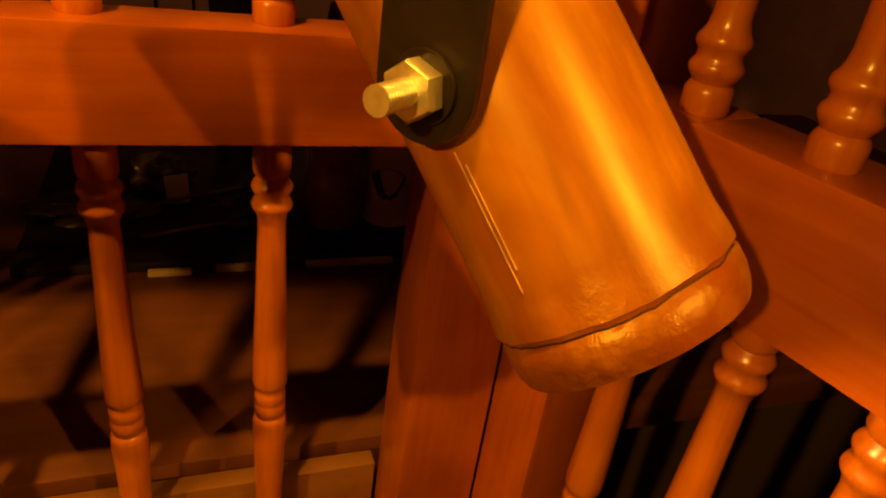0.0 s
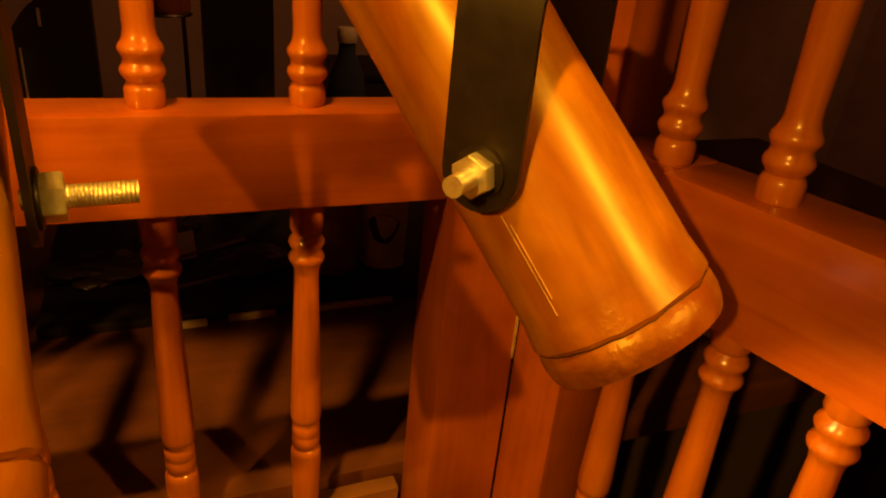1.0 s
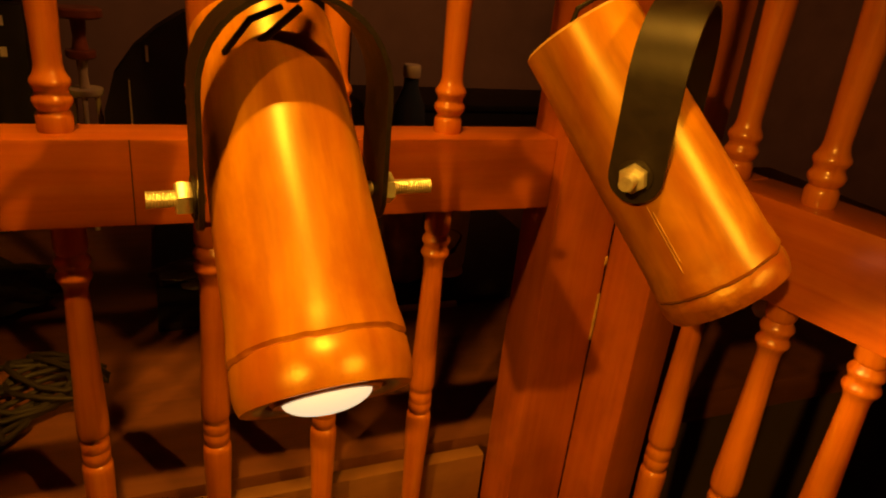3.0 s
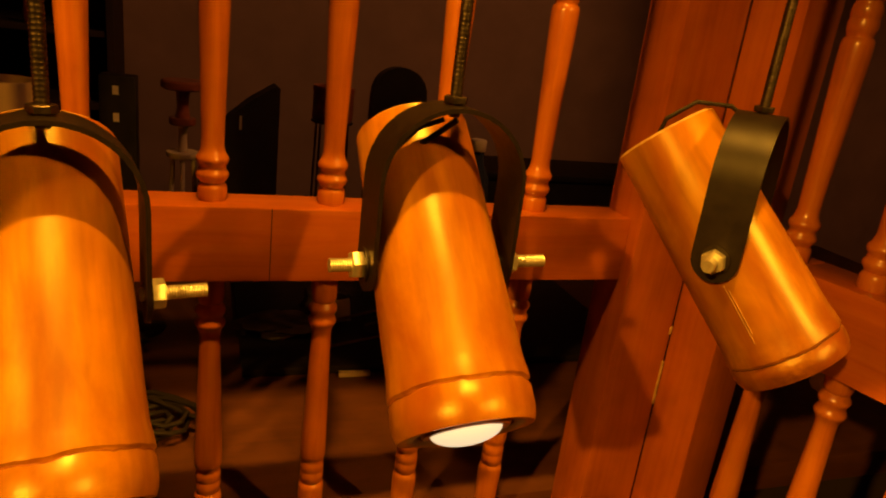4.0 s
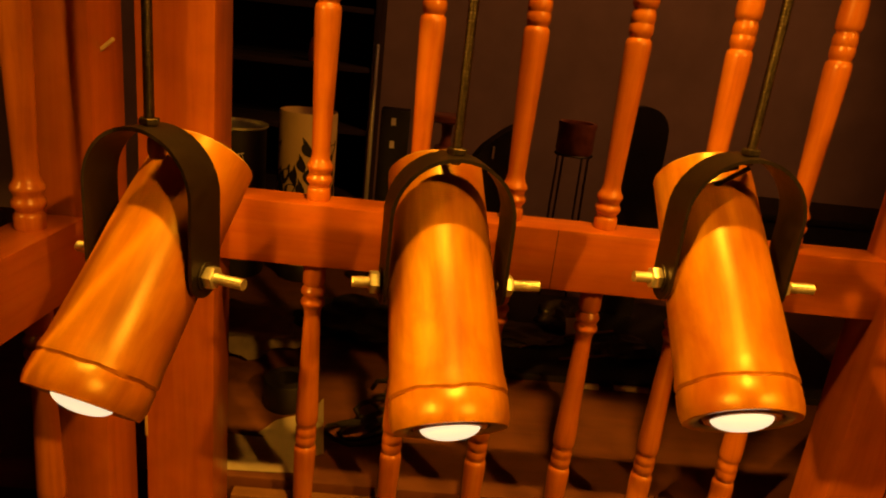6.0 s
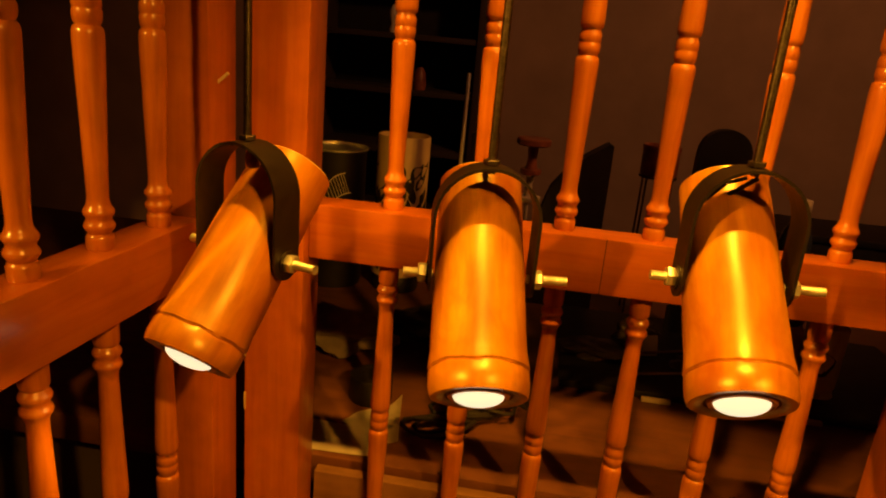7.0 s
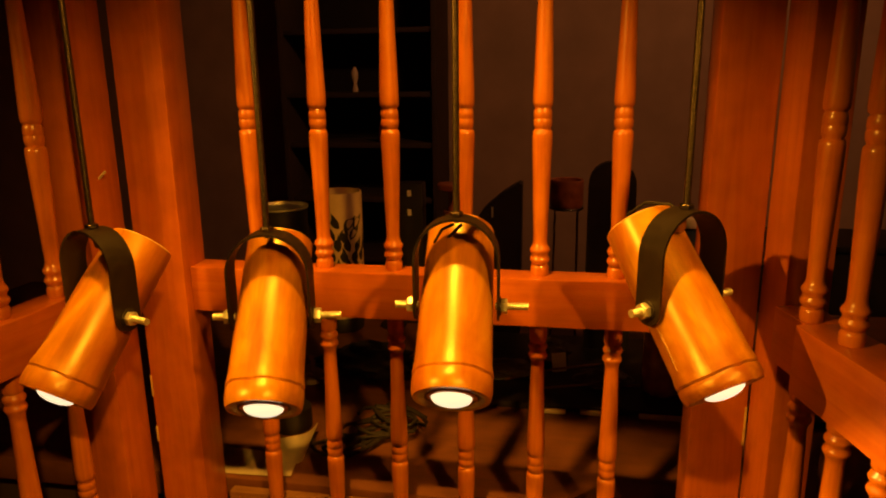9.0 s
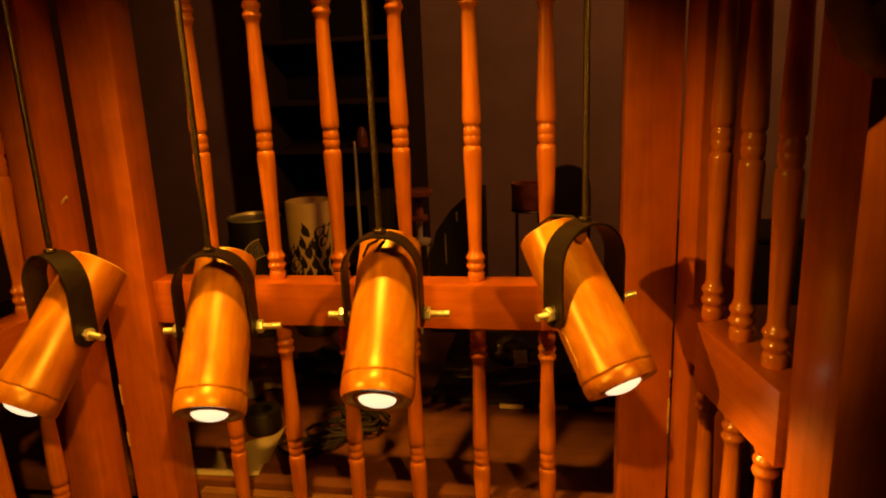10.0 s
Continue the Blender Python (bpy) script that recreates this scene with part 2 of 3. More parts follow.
def baluster_mesh(length, block):
    half = half_turning(length / 2, block)
    return mesh_of(lathe(half + [(r, length - z) for r, z in reversed(half)], 22), WOOD_TURNED_LIT)


BALUSTER, BALUSTER_LOW = baluster_mesh(SECTION, 0.0115), baluster_mesh(SECTION_LOW, 0.024)

RAIL_LOW, RAIL_TOP = 1.232, 1.290


def panel(name, label, origin, angle, balusters, stiles, x_end, drop=0.0, face=-0.020, stub=0.0):
    """A railing panel in its own frame: x along it from the origin, y through its depth (back is plus)."""
    ob = thing(name, label, "railing panel", pose(origin[0], origin[1], drop, 0, 0, angle), "panels of the screen")
    for x0, x1, y0, y1 in stiles:
        part("stile", box(x0, x1, y0, y1, -drop, 2.30, 0.003), WOOD_V, ob)
    x0, x1 = x_end
    for z0, z1 in ((RAIL_LOW, RAIL_TOP), (RAIL_TOP + SECTION, RAIL_TOP + SECTION + 0.062), (RAIL_LOW - SECTION_LOW - 0.062, RAIL_LOW - SECTION_LOW)):
        if stub:
            part("rail_stub", box(x0, stub - 0.0005, face, face + 0.040, z0, z1, 0.002), WOOD_H, ob, "short set-back piece of rail")
        proud = 0.009 if stub else 0.0
        part("rail", box(stub or x0, x1, face - proud, face + 0.040, z0 - proud, z1, 0.002), WOOD_H, ob)
    for x in balusters:
        part("baluster", BALUSTER, None, ob, "", pose(x, 0, RAIL_TOP, 0, 0, random.uniform(0, 360)))
        part("baluster", BALUSTER_LOW, None, ob, "", pose(x, 0, RAIL_LOW - SECTION_LOW, 0, 0, random.uniform(0, 360)))
    return ob


middle = panel("railing_panel", "middle panel of an orange varnished wooden screen with turned balusters", (0.0, 0.2), 0,
      [-0.088 * i for i in range(6)], [(-0.587, -0.523, -0.035, 0.018), (0.087, 0.147, -0.035, 0.018)], (-0.5225, 0.0865), 0.0, -0.022)
part("joint", box(-0.2226, -0.2218, -0.0223, -0.015, 1.233, 1.2895, 0), CREASE, middle, "thin dark joint across the rail")
panel("railing_panel", "orange varnished side panel with worn turned balusters at a corner", (0.1446, 0.193), -77.8,
      [0.120, 0.1815, 0.243], [(0.026, 0.076, -0.002, 0.045), (0.292, 0.352, -0.014, 0.035)], (0.0765, 0.2915), 0.0, -0.012, 0.131)
panel("railing_panel", "orange varnished side panel with a chipped knot on its stile", (-0.622, 0.195), 267,
      [0.120, 0.199, 0.278, 0.357], [(0.030, 0.082, -0.028, 0.029), (0.42, 0.48, -0.035, 0.03)], (0.0825, 0.4195), -0.010)

solid("paper_scrap", torn_scrap(), PAPER, "torn cream paper scrap tucked under the side rail", "paper", pose(0.209, 0.055, 1.196, 12, 6, -70))

for x, z, h in ((0.1455, 1.107, 0.047), (0.1455, 1.182, 0.008), (-0.5858, 1.115, 0.030), (-0.5858, 1.05, 0.022)):
    part("worn_edge", box(x - 0.0012, x + 0.0012, -0.0358, -0.0346, z, z + h, 0.0004), RAW, middle, "pale worn edge")

# ---- counter, room ----
counter = thing("counter", "worn brown wooden counter with a pale front lip behind the screen", "counter")
part("top", box(-1.6, 1.4, 0.239, 1.12, 0.915, 0.955, 0.004), COUNTER, counter)
part("front_lip", box(-0.52, 0.085, 0.2165, 0.2325, 0.85, 0.948, 0.002), PLANK, counter, "pale wooden front lip")
part("base", box(-1.55, 1.35, 0.30, 1.08, 0.0, 0.9145, 0), DARKROOM, counter)
solid("floor", box(-3.0, 3.0, -3.0, 3.0, -0.05, 0.0, 0), COUNTER, "dark brown floor", "floor", None, "", "structure")
solid("wall_north", box(-3.0, 3.0, 2.1, 2.2, 0.0, 3.0, 0), PLASTER, "dim beige plastered wall", "wall", None, "", "structure")
# Assumed walls and ceiling, given the pale plaster to bounce light into the room.
solid("unseen_wall_south", box(-3.0, 3.0, -3.1, -3.0, 0.0, 3.0, 0), PLASTER, "dim beige plastered wall", "wall", None, "", "structure")
solid("wall_east", box(3.0, 3.1, -3.1, 2.2, 0.0, 3.0, 0), PLASTER, "dim beige plastered wall", "wall", None, "", "structure")
solid("wall_west", box(-3.1, -3.0, -3.1, 2.2, 0.0, 3.0, 0), PLASTER, "dim beige plastered wall", "wall", None, "", "structure")
solid("ceiling", box(-3.1, 3.1, -3.1, 2.2, 3.0, 3.1, 0), PLASTER, "unseen ceiling in beige plaster that bounces light", "ceiling", None, "", "structure")


# ---- bamboo spotlights ----
R = 0.0335
STRAP_IN, STRAP_OUT, STRAP_W = 0.0362, 0.0384, 0.027


def strap_mesh(width, rise):
    bm = bmesh.new()
    legs = []
    n = 18
    straight = rise - STRAP_OUT
    for radius in (STRAP_OUT, STRAP_IN):
        ends = [-width / 2 * math.cos(math.pi / 2 * i / 6) for i in range(7)]
        path = [(-radius, z) for z in ends] + [(-radius, straight * 0.5)]
        path += [(-radius * math.cos(math.pi * i / n), straight + radius * math.sin(math.pi * i / n)) for i in range(n + 1)]
        path += [(radius, straight * 0.5)] + [(radius, z) for z in reversed(ends)]
        legs.append(path)
    rows = []
    for k, ((xo, zo), (xi, zi)) in enumerate(zip(*legs)):
        w = width / 2 * (max(0.12, math.sin(math.acos(min(1.0, -2 * zo / width)))) if zo < 0 else 1.0)
        rows.append([bm.verts.new(c) for c in ((xo, -w, zo), (xo, w, zo), (xi, w, zi), (xi, -w, zi))])
    for a, b in zip(rows, rows[1:]):
        for i in range(4):
            bm.faces.new((a[i], a[(i + 1) % 4], b[(i + 1) % 4], b[i]))
    bm.faces.new(rows[0])
    bm.faces.new(rows[-1][::-1])
    return bm


def hex_nut(flat, thick):
    r = flat / math.sqrt(3)
    bm = lathe([(r * 0.93, 0), (r, thick * 0.12), (r, thick * 0.88), (r * 0.93, thick)], 6)
    return bm


def threaded(r, length, pitch, upto=None):
    prof = [(r * 0.75, 0.0), (r, 0.0008)]
    z = 0.001
    while z < (upto or length) - pitch:
        prof += [(r, z + pitch * 0.15), (r * 0.91, z + pitch * 0.55), (r, z + pitch * 0.95)]
        z += pitch
    return lathe(prof + [(r, length)], 14)


NUT, STUD = mesh_of(hex_nut(0.0125, 0.006), ZINC), mesh_of(threaded(0.0035, 0.022, 0.0012), ZINC)
LONG_STUD = mesh_of(threaded(0.0035, 0.030, 0.0012), ZINC)
WASHER = mesh_of(lathe([(0.0040, 0.0), (0.0088, 0.0), (0.0090, 0.0004), (0.0088, 0.0011), (0.0040, 0.0011)], 24), STEEL)
ROD_NUT = mesh_of(hex_nut(0.0105, 0.0035), RODM)


def bamboo_body(front, back, seed):
    """Tube along z: the lens end is at -front; a swollen joint sits near it."""
    j = -front + (0.0135 if seed == 4 else 0.0185)
    p = [(R * 0.62, -front + 0.006), (R * 0.70, -front + 0.0015), (R * 0.86, -front + 0.0004), (R * 0.99, -front), (R * 1.025, -front + 0.003), (R * 1.045, -front + 0.007), (R * 1.042, j - 0.0016), (R * 1.015, j - 0.0003), (R * 1.015, j + 0.0003),
         (R * 1.052, j + 0.0018), (R * 1.045, j + 0.005), (R * 1.028, j + 0.009), (R * 1.015, j + 0.013)]
    p += [(R * (1.015 - 0.075 * i / 8), j + 0.013 + (back - j - 0.013) * i / 8) for i in range(1, 9)]
    p += [(R * 0.89, back + 0.0015), (R * 0.80, back), (R * 0.79, back - 0.02)]
    bm = lathe(p, 72, True, 0.02)
    for v in bm.verts:
        near = max(0.0, 1 - abs(v.co.z - j) / 0.006)
        v.co.z += near * (0.0016 * noise.noise((v.co.x * 60, v.co.y * 60, seed)) + 0.0009 * noise.noise((v.co.x * 190, v.co.y * 190, seed)))
        v.co.x += 0.0006 * noise.noise((v.co.z * 14 + seed, 0, 0))
    for f in bm.faces:
        r, z = max(v.co.xy.length for v in f.verts), f.calc_center_median().z
        f.material_index = 1 if abs(z - j) < 0.0014 and r < R * 1.03 else 2 if z > back - 0.0005 or (z < -front + 0.0045 and r < R * 0.9) else 0
    return bm


def spotlight(label, centre, turn, tilt, rise, front, back, flip, seed):
    ob = thing("pendant_spotlight", label, "spotlight", pose(*centre, 0, 0, turn), "bamboo spotlights on rods")
    lean = pose(0, 0, 0, -tilt, 0, 0)
    body = part("bamboo_tube", bamboo_body(front, back, seed), [BAMBOO_BURNT, CREASE, RAW] if seed == 4 else [BAMBOO, HONEY, RAW], ob, "golden varnished bamboo tube with a joint near its foot", lean)
    dome = [(0.0176 * math.cos(a), 0.001 - 0.0070 * math.sin(a)) for a in (math.pi / 2 * k / 8 for k in range(8))]
    part("lens", lathe([(0.0172, 0.003)] + dome + [(0.0015, -0.0060)], 28), LED, body, "glowing white domed lens", pose(0, 0, -front + 0.0005))
    part("lens_ring", lathe([(0.0178, 0.0), (0.0178, 0.004), (0.0212, 0.004), (0.0222, 0.001), (0.0210, -0.0006), (0.0192, -0.0008), (0.0178, 0.0)], 28, False), KNOB, body, "dark brown ring", pose(0, 0, -front + 0.001))
    part("bracket", strap_mesh(STRAP_W, rise), STEEL, ob, "black steel U-shaped bracket")
    for side in (-1, 1):
        m = pose(side * STRAP_OUT, 0, 0, 0, 90 * side, 0)
        part("washer", WASHER, None, ob, "", m)
        part("nut", NUT, None, ob, "", m @ pose(0, 0, 0.0012, 0, 0, 17 * seed))
        part("bolt", LONG_STUD if side == flip else STUD, None, ob, "", m @ pose(0, 0, -0.004))
    part("rod", threaded(0.0031, 3.0 - centre[2] - rise + 0.006, 0.0021, 0.40), RODM, ob, "thin dull threaded rod", pose(0, 0, rise - 0.006))
    part("rod_nut", ROD_NUT, None, ob, "", pose(0, 0, rise + 0.0005))
    if seed in (1, 4):
        part("knob", lathe([(0.002, -0.019), (0.0042, -0.018), (0.0056, -0.014), (0.0056, -0.009), (0.0045, -0.004), (0.0035, 0.0)], 18), KNOB, ob, "rounded knob", pose(0, 0.006, rise - 0.0023))
    if seed == 3:
        part("cable", tube([(0.004, 0.004, rise - 0.008), (-0.006, 0.014, rise - 0.020), (-0.016, 0.022, rise - 0.030), (-0.010, 0.030, rise - 0.034), (0.002, 0.034, rise - 0.026), (0.010, 0.044, rise - 0.030), (0.006, 0.052, rise - 0.045)], 0.0016, 8), CABLE, ob)
        part("cable", tube([(-0.003, 0.004, rise - 0.008), (-0.014, 0.010, rise - 0.014), (-0.022, 0.020, rise - 0.028), (-0.016, 0.034, rise - 0.040)], 0.0014, 8), CABLE, ob)
    if seed == 4:
        part("cable", tube([(-0.014, 0.056, 0.052), (-0.017, 0.050, 0.072), (-0.010, 0.036, 0.084), (0.0, 0.018, 0.084), (0.002, 0.004, rise - 0.008)], 0.0014, 8), CABLE, ob, "thin looped cable")
        split = radians(173)
        for k in (0, 1):
            a = split + 0.045 * k
            part("split", tube([(R * 1.0 * math.cos(a), R * 1.0 * math.sin(a), -0.016 - 0.004 * k), (R * 1.018 * math.cos(a), R * 1.018 * math.sin(a), -front + 0.028 + 0.006 * k)], 0.00022, 6), RAW, body, "thin pale split")
    spot = lamp("spot_beam", "SPOT", (0, 0, 0), (0, 0, -1), 1.6, 0.018, (1.0, 0.46, 0.07), 135)
    spot.matrix_world = pose(*centre, 0, 0, turn) @ lean @ pose(0, 0, -front - 0.012)
    return ob


SPOTS = [
    ("golden bamboo spotlight on a rod, turned away by the corner stile", (-0.509, -0.008, 1.294), -19, 42, 0.085, 0.089, 0.078, 1, 1),
    ("golden bamboo spotlight hanging in front of the middle rail", (-0.331, -0.006, 1.298), 11, 41.5, 0.082, 0.090, 0.078, 1, 2),
    ("golden bamboo spotlight with a cable looped over its top", (-0.155, -0.001, 1.315), 4, 44, 0.082, 0.088, 0.078, 1, 3),
    ("golden bamboo spotlight with a scorched joint, turned to the side panel", (0.039, 0.008, 1.323), 39, 41, 0.083, 0.082, 0.080, 1, 4),
]
for s in SPOTS:
    spotlight(*s)

# ---- things on the counter ----
TOP = 0.955


def on_cylinder(bm, outline, a0, z0, size, radius, spin):
    """Lay a flat outline (u, v) on a cylinder as a thin raised patch."""
    ring = []
    for u, v in outline:
        uu, vv = u * math.cos(spin) - v * math.sin(spin), u * math.sin(spin) + v * math.cos(spin)
        a = a0 + uu * size / radius
        ring.append(bm.verts.new((radius * math.cos(a), radius * math.sin(a), z0 + vv * size)))
    bm.faces.new(ring)


def paisley_shade():
    ob = thing("lamp_shade", "cream cylindrical lamp shade with black paisley drops round its lower half", "lamp shade", pose(-0.562, 0.875, TOP))
    r, h = 0.053, 0.322
    part("shade", lathe([(r, 0.036), (r, h * 0.5), (r, h - 0.002), (r - 0.001, h), (r - 0.003, h), (r - 0.003, 0.05)], 48), SHADE, ob)
    part("base", lathe([(0.046, 0.0), (0.048, 0.003), (0.048, 0.030), (0.044, 0.0358)], 36), BLACK, ob, "dark round base")
    drop = [(0.5 * math.sin(t) * (1 - 0.55 * math.sin(t / 2) ** 8) + 0.35 * max(0, math.cos(t)) ** 3, -0.8 * math.cos(t) * -1 + (0.5 if abs(t) < 0.01 else 0)) for t in (2 * math.pi * i / 16 for i in range(16))]
    bm = bmesh.new()
    rng = random.Random(5)
    for row in range(9):
        for k in range(14):
            if row > 6 and rng.random() < 0.4:
                continue
            on_cylinder(bm, drop, 2 * math.pi * (k + 0.5 * (row % 2)) / 14 + rng.uniform(-0.08, 0.08), 0.058 + row * 0.0245 + rng.uniform(-0.004, 0.004), rng.uniform(0.0165, 0.0215), r + 0.0006, rng.uniform(-0.7, 0.7))
    tagged(part("paisley_pattern", bm, BLACK, ob, "black paisley drops"), kind="stuff")


paisley_shade()


def canister():
    ob = thing("canister", "black round canister with a shiny rim and white curved lines", "canister", pose(-0.698, 0.87, TOP, 0, 0, 0) @ Matrix.Scale(0.93, 4, (0, 0, 1)))
    part("body", lathe([(0.058, 0.0), (0.060, 0.01), (0.060, 0.300), (0.056, 0.305), (0.052, 0.30)], 36), BLACK, ob)
    part("rim", lathe([(0.060, 0.302), (0.063, 0.304), (0.063, 0.308), (0.055, 0.309), (0.055, 0.304)], 36), ZINC, ob)
    arcs = []
    for a0, rad in ((-1.95, 0.100), (-1.72, 0.066)):
        pts = [(0.0612 * math.cos(a0 + 0.95 * i / 12), 0.0612 * math.sin(a0 + 0.95 * i / 12), 0.135 + rad * math.sqrt(max(0, 1 - (1 - i / 12) ** 2)) * 1.25) for i in range(13)]
        part("white_line", tube(pts, 0.0012, 6), PAPER, ob)
        arcs.append(pts)
    for outer, inner in list(zip(*arcs))[1:12]:
        part("white_tick", tube([outer, inner], 0.0006, 5), PAPER, ob)


canister()
solid("small_box", box(-0.018, 0.018, -0.018, 0.018, 0, 0.245, 0.003), plain_material("speckled_card", (0.40, 0.33, 0.24), 0.7, 0.0, 0.8, 70.0), "tall narrow box with a cream and dark speckled pattern", "box", pose(-0.772, 0.92, TOP, 0, 0, 15) @ Matrix.Scale(0.9, 4, (0, 0, 1)))

tall_box = thing("tall_black_box", "tall narrow black box with two small cream tags", "box", pose(-0.405, 0.94, TOP))
part("body", box(-0.028, 0.028, -0.022, 0.022, 0.0, 0.335, 0.004), BLACK, tall_box)
for z in (0.268, 0.312):
    part("tag", box(-0.007, 0.002, -0.0232, -0.0222, z - 0.007, z + 0.007, 0), PAPER, tall_box, "small cream tag")

pedestal = thing("candle_stand", "small two-tier wooden candle stand with a dark top", "candle stand", pose(-0.305, 0.90, TOP) @ Matrix.Scale(0.94, 4, (0, 0, 1)))
part("top", lathe([(0.030, 0.345), (0.034, 0.348), (0.034, 0.358), (0.031, 0.361)], 24), REDWOOD, pedestal)
part("neck", lathe([(0.012, 0.296), (0.009, 0.315), (0.011, 0.3445)], 16), REDWOOD, pedestal)
part("middle_plate", lathe([(0.018, 0.283), (0.021, 0.286), (0.021, 0.2955)], 20), REDWOOD, pedestal)
part("stem", lathe([(0.008, 0.236), (0.0065, 0.26), (0.008, 0.2825)], 16), CERAMIC, pedestal)
part("lower_plate", lathe([(0.024, 0.225), (0.026, 0.228), (0.026, 0.2355)], 20), CERAMIC, pedestal)
for a in (30, 150, 270):
    part("leg", tube([(0.018 * math.cos(radians(a)), 0.018 * math.sin(radians(a)), 0.2245), (0.030 * math.cos(radians(a)), 0.030 * math.sin(radians(a)), 0.0)], 0.004, 8), CERAMIC, pedestal)


def extruded(outline, depth):
    bm = bmesh.new()
    f = [bm.verts.new((x, -depth / 2, z)) for x, z in outline]
    b = [bm.verts.new((x, depth / 2, z)) for x, z in outline]
    bm.faces.new(f)
    bm.faces.new(b[::-1])
    for i in range(len(f)):
        j = (i + 1) % len(f)
        bm.faces.new((f[i], b[i], b[j], f[j]))
    return bm


bag = thing("black_case", "black upright case with a sloping curved side and strips for its highlights", "case", pose(-0.198, 0.905, TOP) @ Matrix.Scale(0.94, 4, (0, 0, 1)))
part("shell", extruded([(-0.085, 0.0), (0.047, 0.0), (0.047, 0.362), (0.040, 0.366), (0.0, 0.338), (-0.035, 0.305), (-0.065, 0.26), (-0.082, 0.20)], 0.05), BLACK, bag)
# Metal strips stand in for the upright white highlights on the shell.
part("strip", box(-0.045, -0.0425, -0.0275, -0.0253, 0.18, 0.255, 0), ZINC, bag)
part("strip", box(-0.018, -0.014, -0.0275, -0.0253, 0.285, 0.31, 0), ZINC, bag)

stool = thing("bamboo_cup_stand", "reddish bamboo cup held on thin wire legs", "cup stand", pose(-0.056, 0.91, TOP) @ Matrix.Scale(0.94, 4, (0, 0, 1)))
part("cup", lathe([(0.033, 0.308), (0.036, 0.314), (0.0355, 0.360), (0.037, 0.366), (0.036, 0.372), (0.031, 0.371), (0.030, 0.32)], 28), REDWOOD, stool)
part("collar", lathe([(0.0365, 0.304), (0.0375, 0.306), (0.0365, 0.308)], 28), RODM, stool)
for sx, sy in ((-1, -1), (1, -1), (1, 1), (-1, 1)):
    part("leg", tube([(sx * 0.024, sy * 0.024, 0.305), (sx * 0.027, sy * 0.027, 0.0)], 0.0022, 8), RODM, stool)

arch = thing("black_board", "tall black board with a rounded top", "board", pose(0.032, 0.80, TOP) @ Matrix.Scale(0.965, 4, (0, 0, 1)))
part("board", extruded([(-0.046, 0.0), (0.046, 0.0), (0.046, 0.36)] + [(0.046 * math.cos(math.pi * i / 12), 0.362 + 0.054 * math.sin(math.pi * i / 12) ** 0.8) for i in range(1, 12)] + [(-0.046, 0.36)], 0.024), BLACK, arch)

# ---- clutter seen below the rail ----
tray = thing("dark_board", "dark board lying on the counter with cream strips on its edge", "board", pose(0, 0, TOP))
part("panel", box(-0.22, 0.40, 0.520, 0.86, 0.0, 0.012, 0.002), BLACK, tray)
for x0, x1, y in ((-0.092, -0.048, 0.508), (-0.024, 0.030, 0.511), (0.074, 0.176, 0.5105)):
    part("edge_strip", box(x0, x1, y, y + 0.0075, 0.0, 0.007, 0.001), CERAMIC, tray, "cream strip")

GLASS_BROWN = plain_material("brown_glazed_jar", (0.26, 0.12, 0.045), 0.25, 0.0, 0.4, 30.0, 0.1, 0.4)
jar = thing("jar", "brown glazed jar standing on the dark board", "jar", pose(0.119, 0.602, TOP + 0.012))
part("body", lathe([(0.030, 0.0), (0.034, 0.004), (0.035, 0.05), (0.034, 0.108), (0.028, 0.118)], 28), GLASS_BROWN, jar)
part("lid", lathe([(0.029, 0.1185), (0.031, 0.121), (0.031, 0.132), (0.028, 0.136), (0.008, 0.138)], 28), BLACK, jar, "black lid")
cup = thing("cup", "cream cup with a black blot and a wavy foot", "cup", pose(0.190, 0.603, TOP + 0.012))
part("wall", lathe([(0.022, 0.0), (0.030, 0.003), (0.027, 0.012), (0.030, 0.020), (0.031, 0.12), (0.028, 0.12), (0.027, 0.02)], 28), CERAMIC, cup)
bm = bmesh.new()
blot = [(math.cos(t) * (1 + 0.2 * math.sin(3 * t)), math.sin(t)) for t in (2 * math.pi * i / 14 for i in range(14))]
on_cylinder(bm, blot, radians(250), 0.062, 0.021, 0.0316, 0)
part("blot", bm, BLACK, cup, "black blot")


def crumple(name, label, category, where, size, seed, material):
    bm = bmesh.new()
    bmesh.ops.create_icosphere(bm, subdivisions=4, radius=1)
    for v in bm.verts:
        n = v.co.normalized()
        d = 1 + 0.45 * noise.noise(n * 2.2 + Vector((seed, 0, 0))) + 0.22 * abs(noise.noise(n * 6 + Vector((0, seed, 0))))
        v.co = Vector((n.x * size[0] * d, n.y * size[1] * d, max(0.0, 0.45 + n.z * d * 0.6) * size[2]))
    return solid(name, bm, material, label, category, pose(*where))


FILM = plain_material("grey_plastic_film", (0.075, 0.055, 0.04), 0.3, 0.0, 0.3, 30.0, 0.3)
CLOTH = plain_material("grey_cloth", (0.20, 0.15, 0.11), 0.85, 0.0, 0.2, 60.0, 0.4)
crumple("plastic_bag", "crumpled grey plastic bag on the dark board", "bag", (-0.082, 0.70, TOP + 0.012), (0.035, 0.025, 0.045), 3, FILM)
crumple("plastic_bag", "flattened crumpled plastic wrapping on the dark board", "bag", (-0.155, 0.64, TOP + 0.012), (0.06, 0.035, 0.018), 8, FILM)
crumple("plastic_bag", "small crumpled clear wrapper beside a jar", "bag", (0.02, 0.62, TOP + 0.012), (0.045, 0.03, 0.022), 12, FILM)
crumple("cloth", "bunched grey cloth lying on the counter", "cloth", (-0.595, 0.555, TOP), (0.085, 0.05, 0.055), 5, CLOTH)
